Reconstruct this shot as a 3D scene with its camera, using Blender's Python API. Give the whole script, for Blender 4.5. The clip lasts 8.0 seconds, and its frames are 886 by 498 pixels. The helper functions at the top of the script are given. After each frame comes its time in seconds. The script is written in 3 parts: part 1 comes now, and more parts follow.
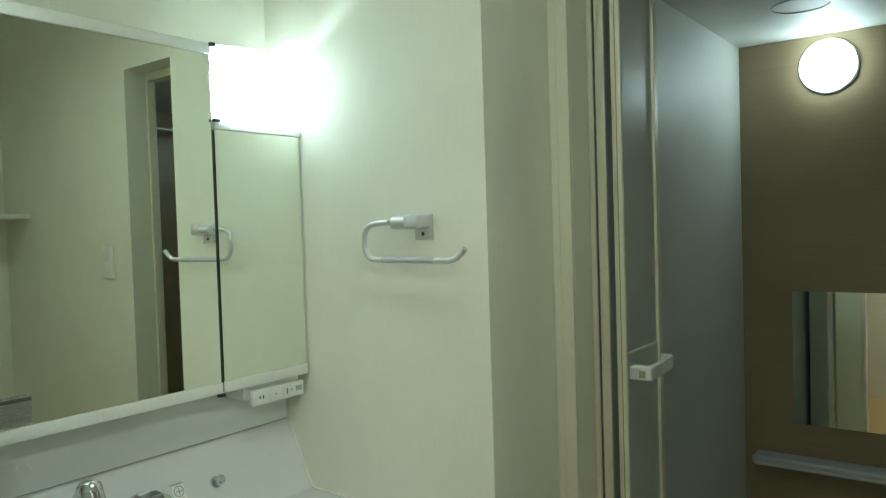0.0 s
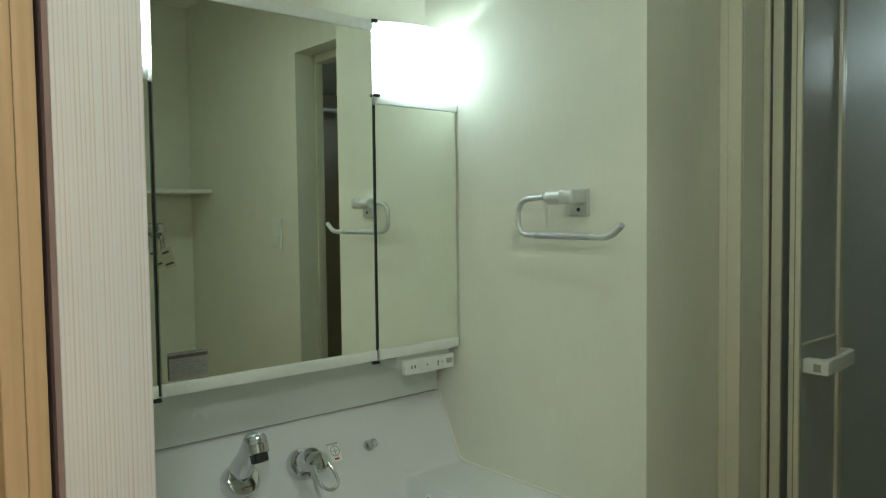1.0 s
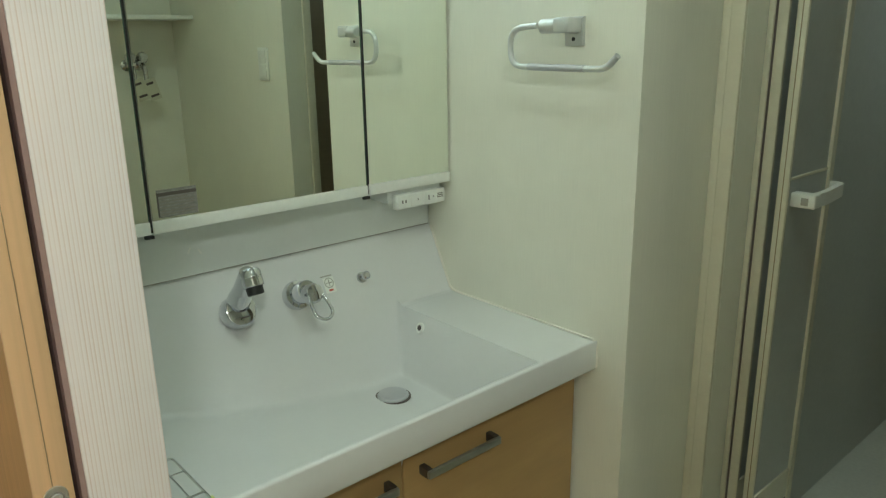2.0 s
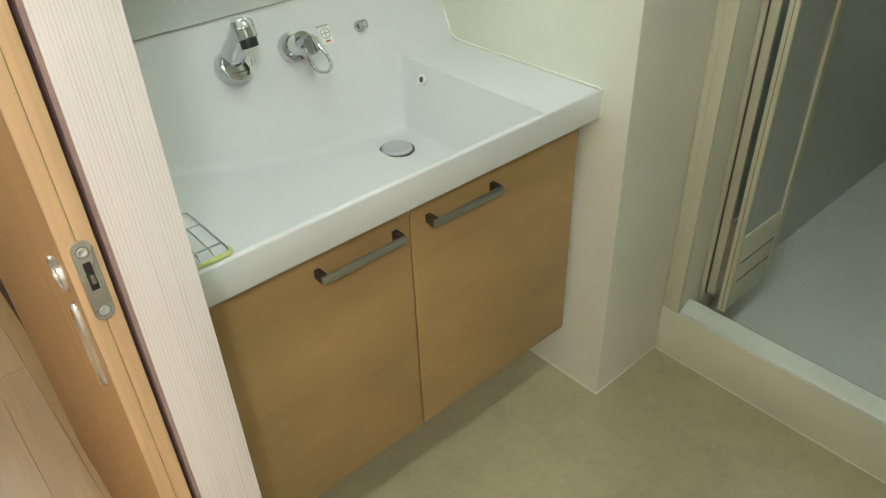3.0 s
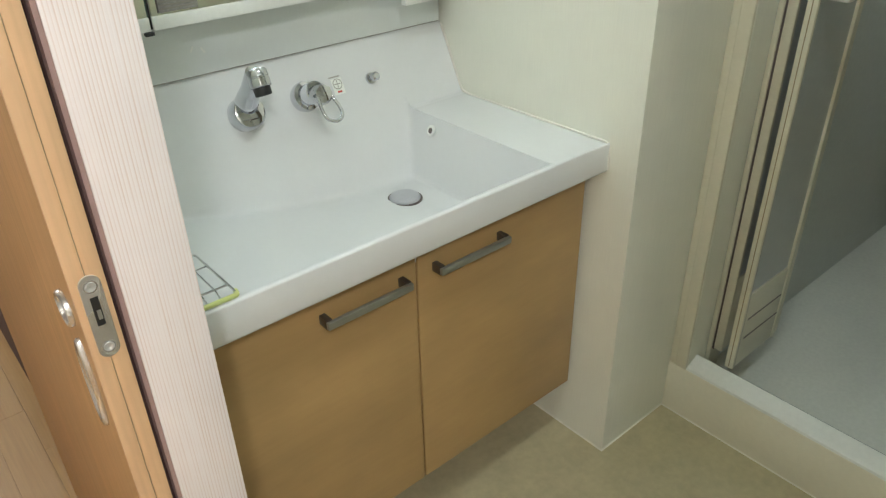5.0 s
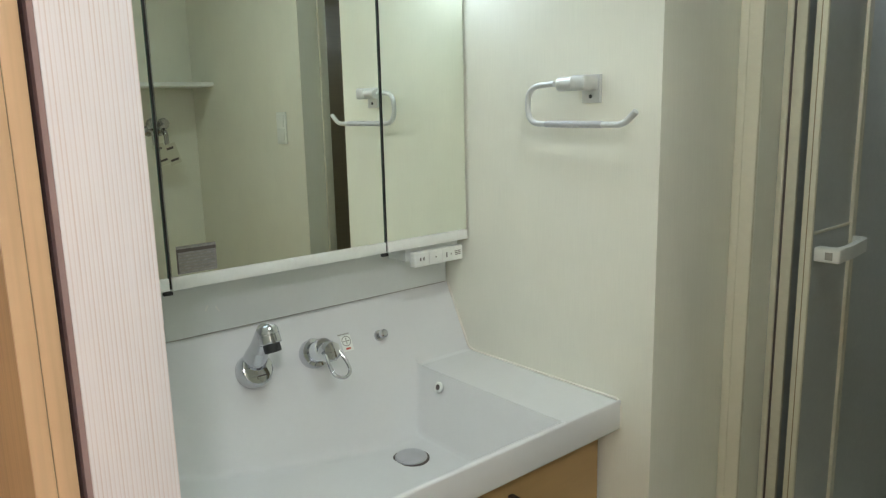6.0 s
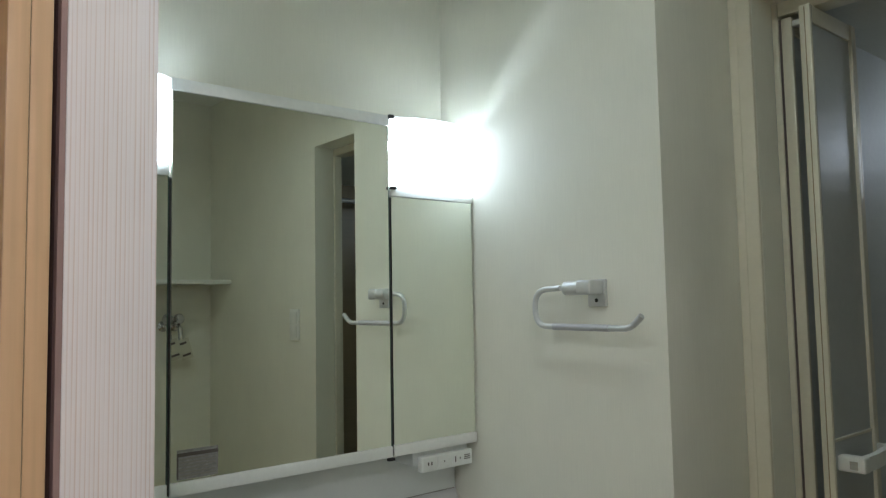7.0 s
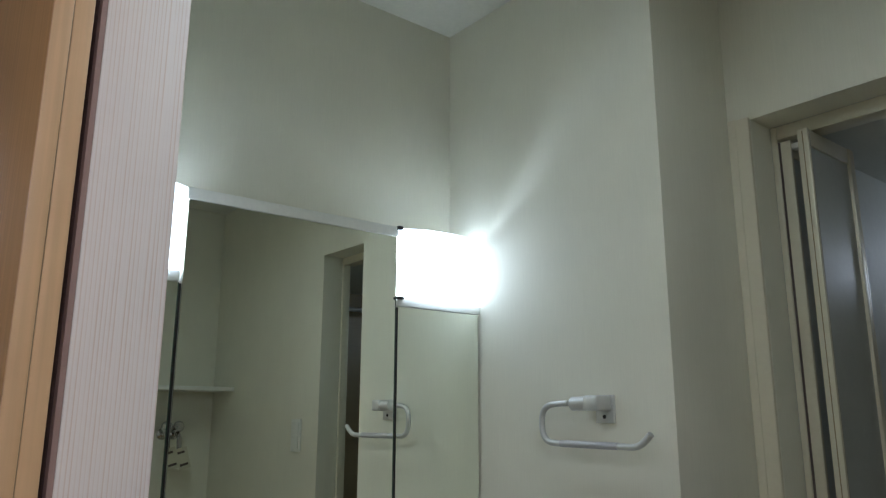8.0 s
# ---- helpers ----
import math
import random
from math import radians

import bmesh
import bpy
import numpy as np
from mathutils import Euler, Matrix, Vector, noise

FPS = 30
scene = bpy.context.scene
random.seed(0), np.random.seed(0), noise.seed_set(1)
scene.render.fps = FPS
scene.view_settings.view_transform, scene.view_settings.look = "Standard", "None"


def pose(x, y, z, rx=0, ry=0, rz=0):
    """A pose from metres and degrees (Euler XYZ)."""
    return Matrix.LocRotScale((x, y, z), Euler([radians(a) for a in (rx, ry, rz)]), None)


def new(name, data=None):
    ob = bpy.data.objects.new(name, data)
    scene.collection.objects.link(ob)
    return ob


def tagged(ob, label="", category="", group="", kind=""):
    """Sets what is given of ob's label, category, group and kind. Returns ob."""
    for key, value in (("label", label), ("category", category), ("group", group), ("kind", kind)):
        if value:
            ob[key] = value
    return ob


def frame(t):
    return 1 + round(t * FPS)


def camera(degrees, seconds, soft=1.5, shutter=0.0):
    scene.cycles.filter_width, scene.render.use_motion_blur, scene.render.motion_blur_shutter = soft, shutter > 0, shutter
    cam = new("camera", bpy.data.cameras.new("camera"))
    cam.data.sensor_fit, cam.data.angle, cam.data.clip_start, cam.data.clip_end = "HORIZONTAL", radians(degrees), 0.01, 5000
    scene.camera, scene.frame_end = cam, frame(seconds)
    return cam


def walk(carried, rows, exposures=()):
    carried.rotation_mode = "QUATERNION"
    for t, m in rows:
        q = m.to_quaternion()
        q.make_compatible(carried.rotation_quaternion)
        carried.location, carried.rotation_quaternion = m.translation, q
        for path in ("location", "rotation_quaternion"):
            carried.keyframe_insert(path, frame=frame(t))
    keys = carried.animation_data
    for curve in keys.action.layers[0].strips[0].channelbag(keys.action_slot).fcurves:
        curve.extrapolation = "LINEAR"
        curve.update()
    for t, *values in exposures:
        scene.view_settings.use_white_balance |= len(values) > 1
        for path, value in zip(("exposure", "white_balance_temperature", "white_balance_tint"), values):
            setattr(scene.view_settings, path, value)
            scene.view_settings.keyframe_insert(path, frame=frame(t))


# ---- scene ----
cam = camera(62.35, 8.0, soft=1.25)
PATH = [
    (0.0, pose(-1.1503, -1.3809, 1.3952, 88.178, 1.797, -52.911)),
    (0.5, pose(-1.1485, -1.3707, 1.3871, 87.172, 0.633, -43.887)),
    (1.0, pose(-1.1381, -1.3704, 1.3772, 87.171, 0.711, -40.895)),
    (1.2, pose(-1.1358, -1.3762, 1.3830, 86.833, 0.607, -40.525)),
    (2.3, pose(-1.1190, -1.3596, 1.3859, 67.975, 1.603, -42.100)),
    (2.5, pose(-1.1246, -1.3523, 1.3746, 64.647, 2.211, -42.565)),
    (3.0, pose(-1.1197, -1.3623, 1.3828, 54.708, 1.901, -41.602)),
    (3.5, pose(-1.1234, -1.3717, 1.3729, 46.459, 1.405, -42.339)),
    (4.0, pose(-1.1284, -1.3615, 1.3616, 42.597, 1.410, -42.146)),
    (4.5, pose(-1.1304, -1.3610, 1.3614, 49.897, 1.194, -41.996)),
    (4.7, pose(-1.1267, -1.3668, 1.3725, 53.472, 1.259, -41.233)),
    (5.8, pose(-1.1288, -1.3485, 1.3668, 75.187, 1.095, -40.890)),
    (6.0, pose(-1.1265, -1.3563, 1.3671, 79.015, 1.324, -40.337)),
    (6.5, pose(-1.1273, -1.3534, 1.3849, 86.961, 1.106, -39.687)),
    (7.0, pose(-1.1252, -1.3651, 1.3848, 94.031, 1.053, -39.389)),
    (7.5, pose(-1.1333, -1.3723, 1.3929, 100.490, 1.010, -39.105)),
    (7.8, pose(-1.1280, -1.3710, 1.3880, 102.930, 0.200, -38.950)),
    (8.0, pose(-1.1263, -1.3700, 1.3860, 102.628, -0.162, -38.940)),
]


def exposure_rows():
    return [(0.0, 0.88, 6200, -9), (1.0, 0.52, 6350, -7), (1.2, 0.52, 6350, -7), (2.3, 1.1, 6350, -4), (2.5, 1.2, 6350, -2), (3.0, 1.53, 6350, 2), (4.0, 1.64, 6150, 7),
            (4.6, 1.60, 6150, 8), (5.8, 1.3, 6150, 9), (6.0, 1.2, 6150, 10), (6.5, 0.85, 6120, 11), (7.0, 0.46, 6020, 12), (8.0, 0.13, 5880, 13)]


walk(cam, PATH, exposure_rows())

# ---- world: dim indoor surroundings ----
world = bpy.data.worlds.new("indoors")
scene.world = world
world.use_nodes = True
world.node_tree.nodes["Background"].inputs[0].default_value = (0.9, 0.95, 1.0, 1)
world.node_tree.nodes["Background"].inputs[1].default_value = 0.03

LAMP_STRENGTH = 2.8
TUBE_STRENGTH = 36.0
BATH_STRENGTH = 8.8
LAMP_COLOR = (0.86, 1.0, 1.10)
ROOM_STRENGTH = 21.5
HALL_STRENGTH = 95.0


# ---- materials ----
def nodes_of(name):
    m = bpy.data.materials.new(name)
    m.use_nodes = True
    return m, m.node_tree.nodes, m.node_tree.links, m.node_tree.nodes["Principled BSDF"]


def surface(name, color, rough=0.5, metal=0.0, vary=0.06, scale=(6, 6, 6), fine=0.03, fscale=(90, 90, 90), bump=0.05,
            bscale=(200, 200, 200), bdist=0.001, coat=0.0, rvary=0.08):
    """Paint, wood or metal with broad mottling, fine grain and a little relief."""
    m, n, l, b = nodes_of(name)
    tc = n.new("ShaderNodeTexCoord")

    def noise_at(sc, detail):
        mp = n.new("ShaderNodeMapping")
        mp.inputs["Scale"].default_value = sc
        l.new(tc.outputs["Object"], mp.inputs[0])
        t = n.new("ShaderNodeTexNoise")
        t.inputs["Scale"].default_value = 1.0
        t.inputs["Detail"].default_value = detail
        l.new(mp.outputs[0], t.inputs["Vector"])
        return t.outputs["Fac"]

    broad, small = noise_at(scale, 3), noise_at(fscale, 4)

    def ramp(src, amount):
        r = n.new("ShaderNodeMapRange")
        r.inputs["From Min"].default_value, r.inputs["From Max"].default_value = 0.25, 0.75
        r.inputs["To Min"].default_value, r.inputs["To Max"].default_value = 1 - amount, 1 + amount
        l.new(src, r.inputs[0])
        return r.outputs[0]

    mul = n.new("ShaderNodeMath")
    mul.operation = "MULTIPLY"
    l.new(ramp(broad, vary), mul.inputs[0])
    l.new(ramp(small, fine), mul.inputs[1])
    sc = n.new("ShaderNodeVectorMath")
    sc.operation = "SCALE"
    sc.inputs[0].default_value = color[:3]
    l.new(mul.outputs[0], sc.inputs["Scale"])
    l.new(sc.outputs[0], b.inputs["Base Color"])
    rr = n.new("ShaderNodeMapRange")
    rr.inputs["To Min"].default_value, rr.inputs["To Max"].default_value = max(rough - rvary, 0.02), min(rough + rvary, 1)
    l.new(broad, rr.inputs[0])
    l.new(rr.outputs[0], b.inputs["Roughness"])
    b.inputs["Metallic"].default_value = metal
    if coat:
        b.inputs["Coat Weight"].default_value = coat
        b.inputs["Coat Roughness"].default_value = 0.03
    if bump:
        bp = n.new("ShaderNodeBump")
        bp.inputs["Strength"].default_value = bump
        bp.inputs["Distance"].default_value = bdist
        l.new(noise_at(bscale, 2), bp.inputs["Height"])
        l.new(bp.outputs[0], b.inputs["Normal"])
    return m


def striped(name, light, line, across, period):
    """Printed vertical wood grain: fine, nearly even lines that run up the board. across: axis index over which the lines repeat."""
    m, n, l, b = nodes_of(name)
    tc = n.new("ShaderNodeTexCoord")
    mp = n.new("ShaderNodeMapping")
    sc = [0.0, 0.0, 0.012]
    sc[across] = 1.0
    mp.inputs["Scale"].default_value = sc
    l.new(tc.outputs["Object"], mp.inputs[0])
    w = n.new("ShaderNodeTexWave")
    w.wave_type, w.bands_direction = "BANDS", "XYZ"[across]
    w.inputs["Scale"].default_value = 0.314 / period
    w.inputs["Distortion"].default_value, w.inputs["Detail"].default_value, w.inputs["Detail Scale"].default_value = 5.0, 3.0, 0.6
    l.new(mp.outputs[0], w.inputs["Vector"])
    t = n.new("ShaderNodeTexNoise")
    t.inputs["Scale"].default_value, t.inputs["Detail"].default_value = 480.0, 3.0
    l.new(mp.outputs[0], t.inputs["Vector"])
    add = n.new("ShaderNodeMath")
    add.operation = "MULTIPLY_ADD"
    add.inputs[1].default_value = 0.46
    l.new(w.outputs["Fac"], add.inputs[0])
    half = n.new("ShaderNodeMath")
    half.operation = "MULTIPLY"
    half.inputs[1].default_value = 0.66
    l.new(t.outputs["Fac"], half.inputs[0])
    l.new(half.outputs[0], add.inputs[2])
    r = n.new("ShaderNodeValToRGB")
    r.color_ramp.elements[0].position, r.color_ramp.elements[0].color = 0.26, (*line, 1)
    r.color_ramp.elements[1].position, r.color_ramp.elements[1].color = 0.48, (*light, 1)
    l.new(add.outputs[0], r.inputs[0])
    l.new(r.outputs[0], b.inputs["Base Color"])
    b.inputs["Roughness"].default_value = 0.5
    bp = n.new("ShaderNodeBump")
    bp.inputs["Strength"].default_value, bp.inputs["Distance"].default_value = 0.1, 0.0005
    l.new(w.outputs["Fac"], bp.inputs["Height"])
    l.new(bp.outputs[0], b.inputs["Normal"])
    return m


def glowing(name, color, strength):
    m, n, l, b = nodes_of(name)
    b.inputs["Base Color"].default_value = (0.85, 0.85, 0.85, 1)
    b.inputs["Roughness"].default_value = 0.4
    b.inputs["Emission Color"].default_value = (*color, 1)
    b.inputs["Emission Strength"].default_value = strength
    return m


def mirror_material(name, color):
    m, n, l, b = nodes_of(name)
    b.inputs["Base Color"].default_value = (*color, 1)
    b.inputs["Metallic"].default_value = 1.0
    b.inputs["Roughness"].default_value = 0.0
    return m


WALLPAPER = surface("cream_wallpaper", (0.80, 0.79, 0.68), 0.75, vary=0.03, fine=0.03, fscale=(700, 700, 14), bump=0.25, bscale=(420, 420, 30), bdist=0.0006)
CEILING = surface("white_ceiling_paper", (0.84, 0.84, 0.78), 0.85, vary=0.02, bump=0.2, bscale=(160, 160, 160))
VINYL = surface("beige_cushion_floor", (0.48, 0.42, 0.26), 0.45, vary=0.085, scale=(13, 13, 13), fine=0.075, fscale=(55, 55, 55), bump=0.08, bscale=(300, 300, 300))
TRIM = surface("cream_vinyl_trim", (0.76, 0.72, 0.58), 0.4, vary=0.02, fine=0.02, bump=0.03)
SILLWHITE = surface("white_plastic_sill", (0.78, 0.79, 0.74), 0.35, vary=0.03, bump=0.03)
ALUM = surface("cream_anodised_frame", (0.70, 0.67, 0.54), 0.35, metal=0.15, vary=0.02, bump=0.02)
FROST = surface("frosted_grey_panel", (0.47, 0.49, 0.47), 0.28, vary=0.04, fine=0.03, bump=0.05, bscale=(500, 500, 500), rvary=0.015)
BATHWALL = surface("pale_grey_bath_panel", (0.63, 0.65, 0.60), 0.55, vary=0.02, bump=0.02, rvary=0.02)
BROWNWALL = surface("brown_accent_panel", (0.30, 0.235, 0.135), 0.34, vary=0.06, fine=0.06, fscale=(4, 4, 160), bump=0.02, rvary=0.015)
BATHFLOOR = surface("grey_bath_floor", (0.74, 0.74, 0.66), 0.45, vary=0.04, fine=0.05, bump=0.3, bscale=(180, 180, 180))
CERAMIC = surface("white_basin_resin", (0.725, 0.73, 0.72), 0.14, vary=0.012, fine=0.008, bump=0.0, coat=0.3, rvary=0.03)
WHITEPLASTIC = surface("white_plastic", (0.82, 0.83, 0.78), 0.35, vary=0.015, bump=0.02)
GREYPANEL = surface("glossy_grey_white_panel", (0.74, 0.77, 0.74), 0.10, vary=0.02, fine=0.01, bump=0.0, rvary=0.03)
MAPLE = surface("maple_veneer", (0.42, 0.272, 0.112), 0.42, vary=0.13, scale=(4, 9, 8), fine=0.03, fscale=(14, 60, 120), bump=0.06, bscale=(20, 150, 300))
TOEBOARD = surface("brown_toe_board", (0.33, 0.26, 0.15), 0.5, vary=0.06)
STEEL = surface("brushed_dark_steel", (0.41, 0.42, 0.40), 0.32, metal=0.9, vary=0.05, fine=0.05, fscale=(20, 300, 300), bump=0.02)
HANDLEPOST = surface("dark_handle_post", (0.10, 0.085, 0.07), 0.4, metal=0.6, vary=0.05)
CHROME = surface("polished_chrome", (0.62, 0.63, 0.66), 0.07, metal=1.0, vary=0.01, fine=0.0, bump=0.0, rvary=0.02)
SATIN = surface("satin_silver", (0.62, 0.63, 0.62), 0.38, metal=0.55, vary=0.02, bump=0.03)
LOCKSTEEL = surface("grey_lock_steel", (0.70, 0.69, 0.68), 0.26, metal=0.85, vary=0.05, fine=0.05, fscale=(300, 300, 20), bump=0.02)
GRIP = surface("grey_grip", (0.50, 0.50, 0.52), 0.5, metal=0.3, vary=0.03)
BLACK = surface("black_rubber", (0.02, 0.02, 0.02), 0.5, vary=0.05)
DARKGAP = surface("dark_gap_shade", (0.10, 0.06, 0.055), 0.9, vary=0.1)
PURPLE = surface("mauve_edge_strip", (0.36, 0.24, 0.22), 0.6, vary=0.05)
DOORWOOD = surface("honey_wood_door", (0.58, 0.352, 0.17), 0.6, vary=0.06, scale=(8, 8, 1.2), fine=0.10, fscale=(120, 120, 3), bump=0.05, bscale=(260, 260, 6))
DOOREDGE = surface("pale_wood_edge_band", (0.69, 0.45, 0.255), 0.45, vary=0.05, scale=(10, 10, 2), fine=0.09, fscale=(160, 160, 4), bump=0.05, bscale=(260, 260, 6))
JAMBWOOD = striped("pale_striped_jamb", (0.86, 0.80, 0.785), (0.745, 0.625, 0.57), 0, 0.0036)
PLANKWOOD = surface("golden_floor_plank", (0.51, 0.32, 0.125), 0.30, vary=0.07, scale=(20, 1.5, 4), fine=0.08, fscale=(150, 5, 20), bump=0.03, bscale=(200, 8, 20), coat=0.7)
HALLWALL = surface("hall_wallpaper", (0.78, 0.74, 0.66), 0.8, vary=0.02, bump=0.2)
MIRROR = mirror_material("silvered_mirror", (0.90, 0.94, 0.86))
MIRRORDIM = mirror_material("bath_mirror", (0.70, 0.76, 0.70))
GLASSEDGE = surface("green_glass_edge", (0.05, 0.10, 0.07), 0.15, vary=0.05)
STICKER = surface("grey_sticker", (0.27, 0.26, 0.24), 0.5, vary=0.25, scale=(90, 90, 260), fine=0.2, fscale=(400, 400, 900))
PLANKJOINT = surface("brown_plank_joint", (0.36, 0.20, 0.08), 0.6, vary=0.05)
TEXTGREY = surface("grey_print", (0.26, 0.24, 0.21), 0.6, vary=0.1)
SEAMGREY = surface("grey_seam", (0.36, 0.35, 0.31), 0.6, vary=0.05)
INK = surface("dark_ink", (0.10, 0.08, 0.07), 0.6, vary=0.05)
REDINK = surface("red_ink", (0.55, 0.08, 0.05), 0.6, vary=0.05)
PAPER = surface("paper_tag", (0.66, 0.64, 0.50), 0.7, vary=0.08)
LIME = surface("lime_tray_plastic", (0.52, 0.56, 0.20), 0.3, vary=0.04)
SHADE = glowing("lit_lamp_shade", LAMP_COLOR, LAMP_STRENGTH)
TUBE = glowing("lit_lamp_tube", LAMP_COLOR, TUBE_STRENGTH)
GLOBE = glowing("lit_bath_globe", (0.87, 0.98, 1.09), BATH_STRENGTH)
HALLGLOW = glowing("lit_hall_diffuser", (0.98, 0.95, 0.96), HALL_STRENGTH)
ROOMGLOW = glowing("lit_room_diffuser", (0.90, 0.98, 0.93), ROOM_STRENGTH)


# ---- mesh helpers ----
def box(bm, x0, x1, y0, y1, z0, z1, bevel=0.0, seg=2):
    vs = [bm.verts.new((x, y, z)) for x in (x0, x1) for y in (y0, y1) for z in (z0, z1)]
    fs = [bm.faces.new([vs[i] for i in q]) for q in ((0, 1, 3, 2), (4, 6, 7, 5), (0, 4, 5, 1), (2, 3, 7, 6), (0, 2, 6, 4), (1, 5, 7, 3))]
    if bevel:
        es = list({e for f in fs for e in f.edges})
        bmesh.ops.bevel(bm, geom=es, offset=bevel, segments=seg, profile=0.5, affect="EDGES", clamp_overlap=True)
    return bm


def boxes(*specs):
    bm = bmesh.new()
    for s in specs:
        box(bm, *s)
    return bm


def tube(points, radius, seg=14, closed=False, bm=None):
    """A round bar along a list of points; radius is a number or one for each point."""
    bm = bm or bmesh.new()
    pts = [Vector(p) for p in points]
    n = len(pts)
    rings = []
    ref = None
    for i, p in enumerate(pts):
        a = pts[(i - 1) % n] if closed or i else p
        c = pts[(i + 1) % n] if closed or i < n - 1 else p
        d = (c - a).normalized()
        if ref is None:
            ref = d.orthogonal().normalized()
        ref = (ref - d * ref.dot(d)).normalized()
        side = d.cross(ref)
        r = radius[i] if isinstance(radius, (list, tuple)) else radius
        rings.append([bm.verts.new(p + (ref * math.cos(t) + side * math.sin(t)) * r) for t in [2 * math.pi * k / seg for k in range(seg)]])
    for i in range(n if closed else n - 1):
        a, c = rings[i], rings[(i + 1) % n]
        for k in range(seg):
            bm.faces.new((a[k], a[(k + 1) % seg], c[(k + 1) % seg], c[k]))
    if not closed:
        bm.faces.new(rings[0][::-1])
        bm.faces.new(rings[-1])
    return bm


def rounded(points, r, steps=6):
    """The corners of a polyline, rounded."""
    out = [Vector(points[0])]
    for a, p, c in zip(points, points[1:], points[2:]):
        a, p, c = Vector(a), Vector(p), Vector(c)
        u, v = (a - p).normalized(), (c - p).normalized()
        k = min(r, (a - p).length * 0.49, (c - p).length * 0.49)
        for i in range(steps + 1):
            t = i / steps
            out.append((p + u * k) * (1 - t) ** 2 + p * 2 * t * (1 - t) + (p + v * k) * t * t)
    out.append(Vector(points[-1]))
    return out


def lathe(profile, m, seg=28, bm=None):
    """Turns (radius, height) pairs round the local z axis and places the result by m."""
    bm = bm or bmesh.new()
    rings = [[bm.verts.new(m @ Vector((r * math.cos(2 * math.pi * k / seg), r * math.sin(2 * math.pi * k / seg), h))) for k in range(seg)] for r, h in profile]
    for a, c in zip(rings, rings[1:]):
        for k in range(seg):
            bm.faces.new((a[k], a[(k + 1) % seg], c[(k + 1) % seg], c[k]))
    bm.faces.new(rings[0][::-1])
    bm.faces.new(rings[-1])
    return bm


def smooth(ob, angle=35):
    for p in ob.data.polygons:
        p.use_smooth = True
    ob.data.set_sharp_from_angle(angle=radians(angle))
    return ob


def link(name, bm, material, sharp=35):
    bmesh.ops.recalc_face_normals(bm, faces=bm.faces)
    me = bpy.data.meshes.new(name)
    bm.to_mesh(me)
    bm.free()
    me.materials.append(material)
    return smooth(new(name, me), sharp)


def part(name, bm, material, parent, label=""):
    ob = link(name, bm, material)
    ob.parent = parent
    ob.matrix_parent_inverse = parent.matrix_world.inverted()
    return tagged(ob, label) if label else ob


def thing(name, at, label, category, group=""):
    ob = new(name)
    ob.location = at
    bpy.context.view_layer.update()
    return tagged(ob, label, category, group)


def structure(name, bm, material, label, category):
    return tagged(link(name, bm, material), label, category, kind="structure")


# ---- plan ----
X_WEST, X_HALL = -0.925, -0.987      # inner and hall face of the wall with the doorway
Y_JAMB, Y_JAMB2 = -0.730, -1.60       # the doorway's two sides
Y_PILLAR, X_BATH = -0.615, 0.258     # the end of the pipe shaft; the wall of the bathroom door
Y_OPEN, Y_OPEN2, Z_OPEN = -0.664, -1.298, 1.98
Y_SOUTH, CEIL = -2.31, 2.358
SILL = 0.175
X_FAR, Y_BATHN, Y_BATHS, Z_BATHC, Z_BATHF = 1.55, -0.662, -2.05, 1.984, 0.10

# ---- large structure ----
structure("floor", boxes((X_HALL + 0.04, X_BATH + 0.1, Y_SOUTH - 0.1, 0.1, -0.05, 0)), VINYL, "beige mottled cushion vinyl washroom floor", "floor")
structure("wall_north", boxes((X_WEST, 0.0, 0.0, 0.1, 0, CEIL)), WALLPAPER, "cream wallpapered wall behind the vanity", "wall")
structure("wall_shaft", boxes((0.0, X_BATH, Y_PILLAR, 0.1, 0, CEIL)), WALLPAPER, "cream wallpapered boxed-out wall with a towel ring", "wall")
structure("wall_bath", boxes(
    (X_BATH, X_BATH + 0.08, Y_OPEN, -0.6, 0, CEIL), (X_BATH, X_BATH + 0.08, Y_OPEN2, Y_OPEN, Z_OPEN, CEIL),
    (X_BATH, X_BATH + 0.08, Y_SOUTH, Y_OPEN2, 0, CEIL), (X_BATH, X_BATH + 0.036, Y_OPEN2, Y_OPEN, 0, 0.1476)),
    WALLPAPER, "cream wallpapered wall with the bathroom door opening", "wall")
structure("wall_south", boxes((X_HALL, X_BATH + 0.08, Y_SOUTH - 0.1, Y_SOUTH, 0, CEIL)), WALLPAPER, "cream wallpapered wall behind the washing machine place", "wall")
structure("wall_west", boxes(
    (X_HALL, X_WEST, Y_JAMB + 0.022, 3.2, 0, CEIL), (X_HALL, X_WEST, Y_JAMB2, Y_JAMB + 0.022, 2.03, CEIL),
    (X_HALL, X_WEST, -3.0, Y_JAMB2 - 0.022, 0, CEIL)), WALLPAPER, "cream wallpapered wall with the doorway to the hall", "wall")
structure("ceiling", boxes((X_HALL, X_BATH + 0.08, Y_SOUTH - 0.1, 0.1, CEIL, CEIL + 0.08)), CEILING, "white papered washroom ceiling", "ceiling")
structure("hall_ceiling", boxes((-2.15, X_HALL, -3.1, 3.3, CEIL, CEIL + 0.08)), CEILING, "white papered hall ceiling", "ceiling")
structure("wall_hall_west", boxes((-2.15, -2.05, -3.1, 3.3, 0, CEIL)), HALLWALL, "pale wallpapered hall wall", "wall")
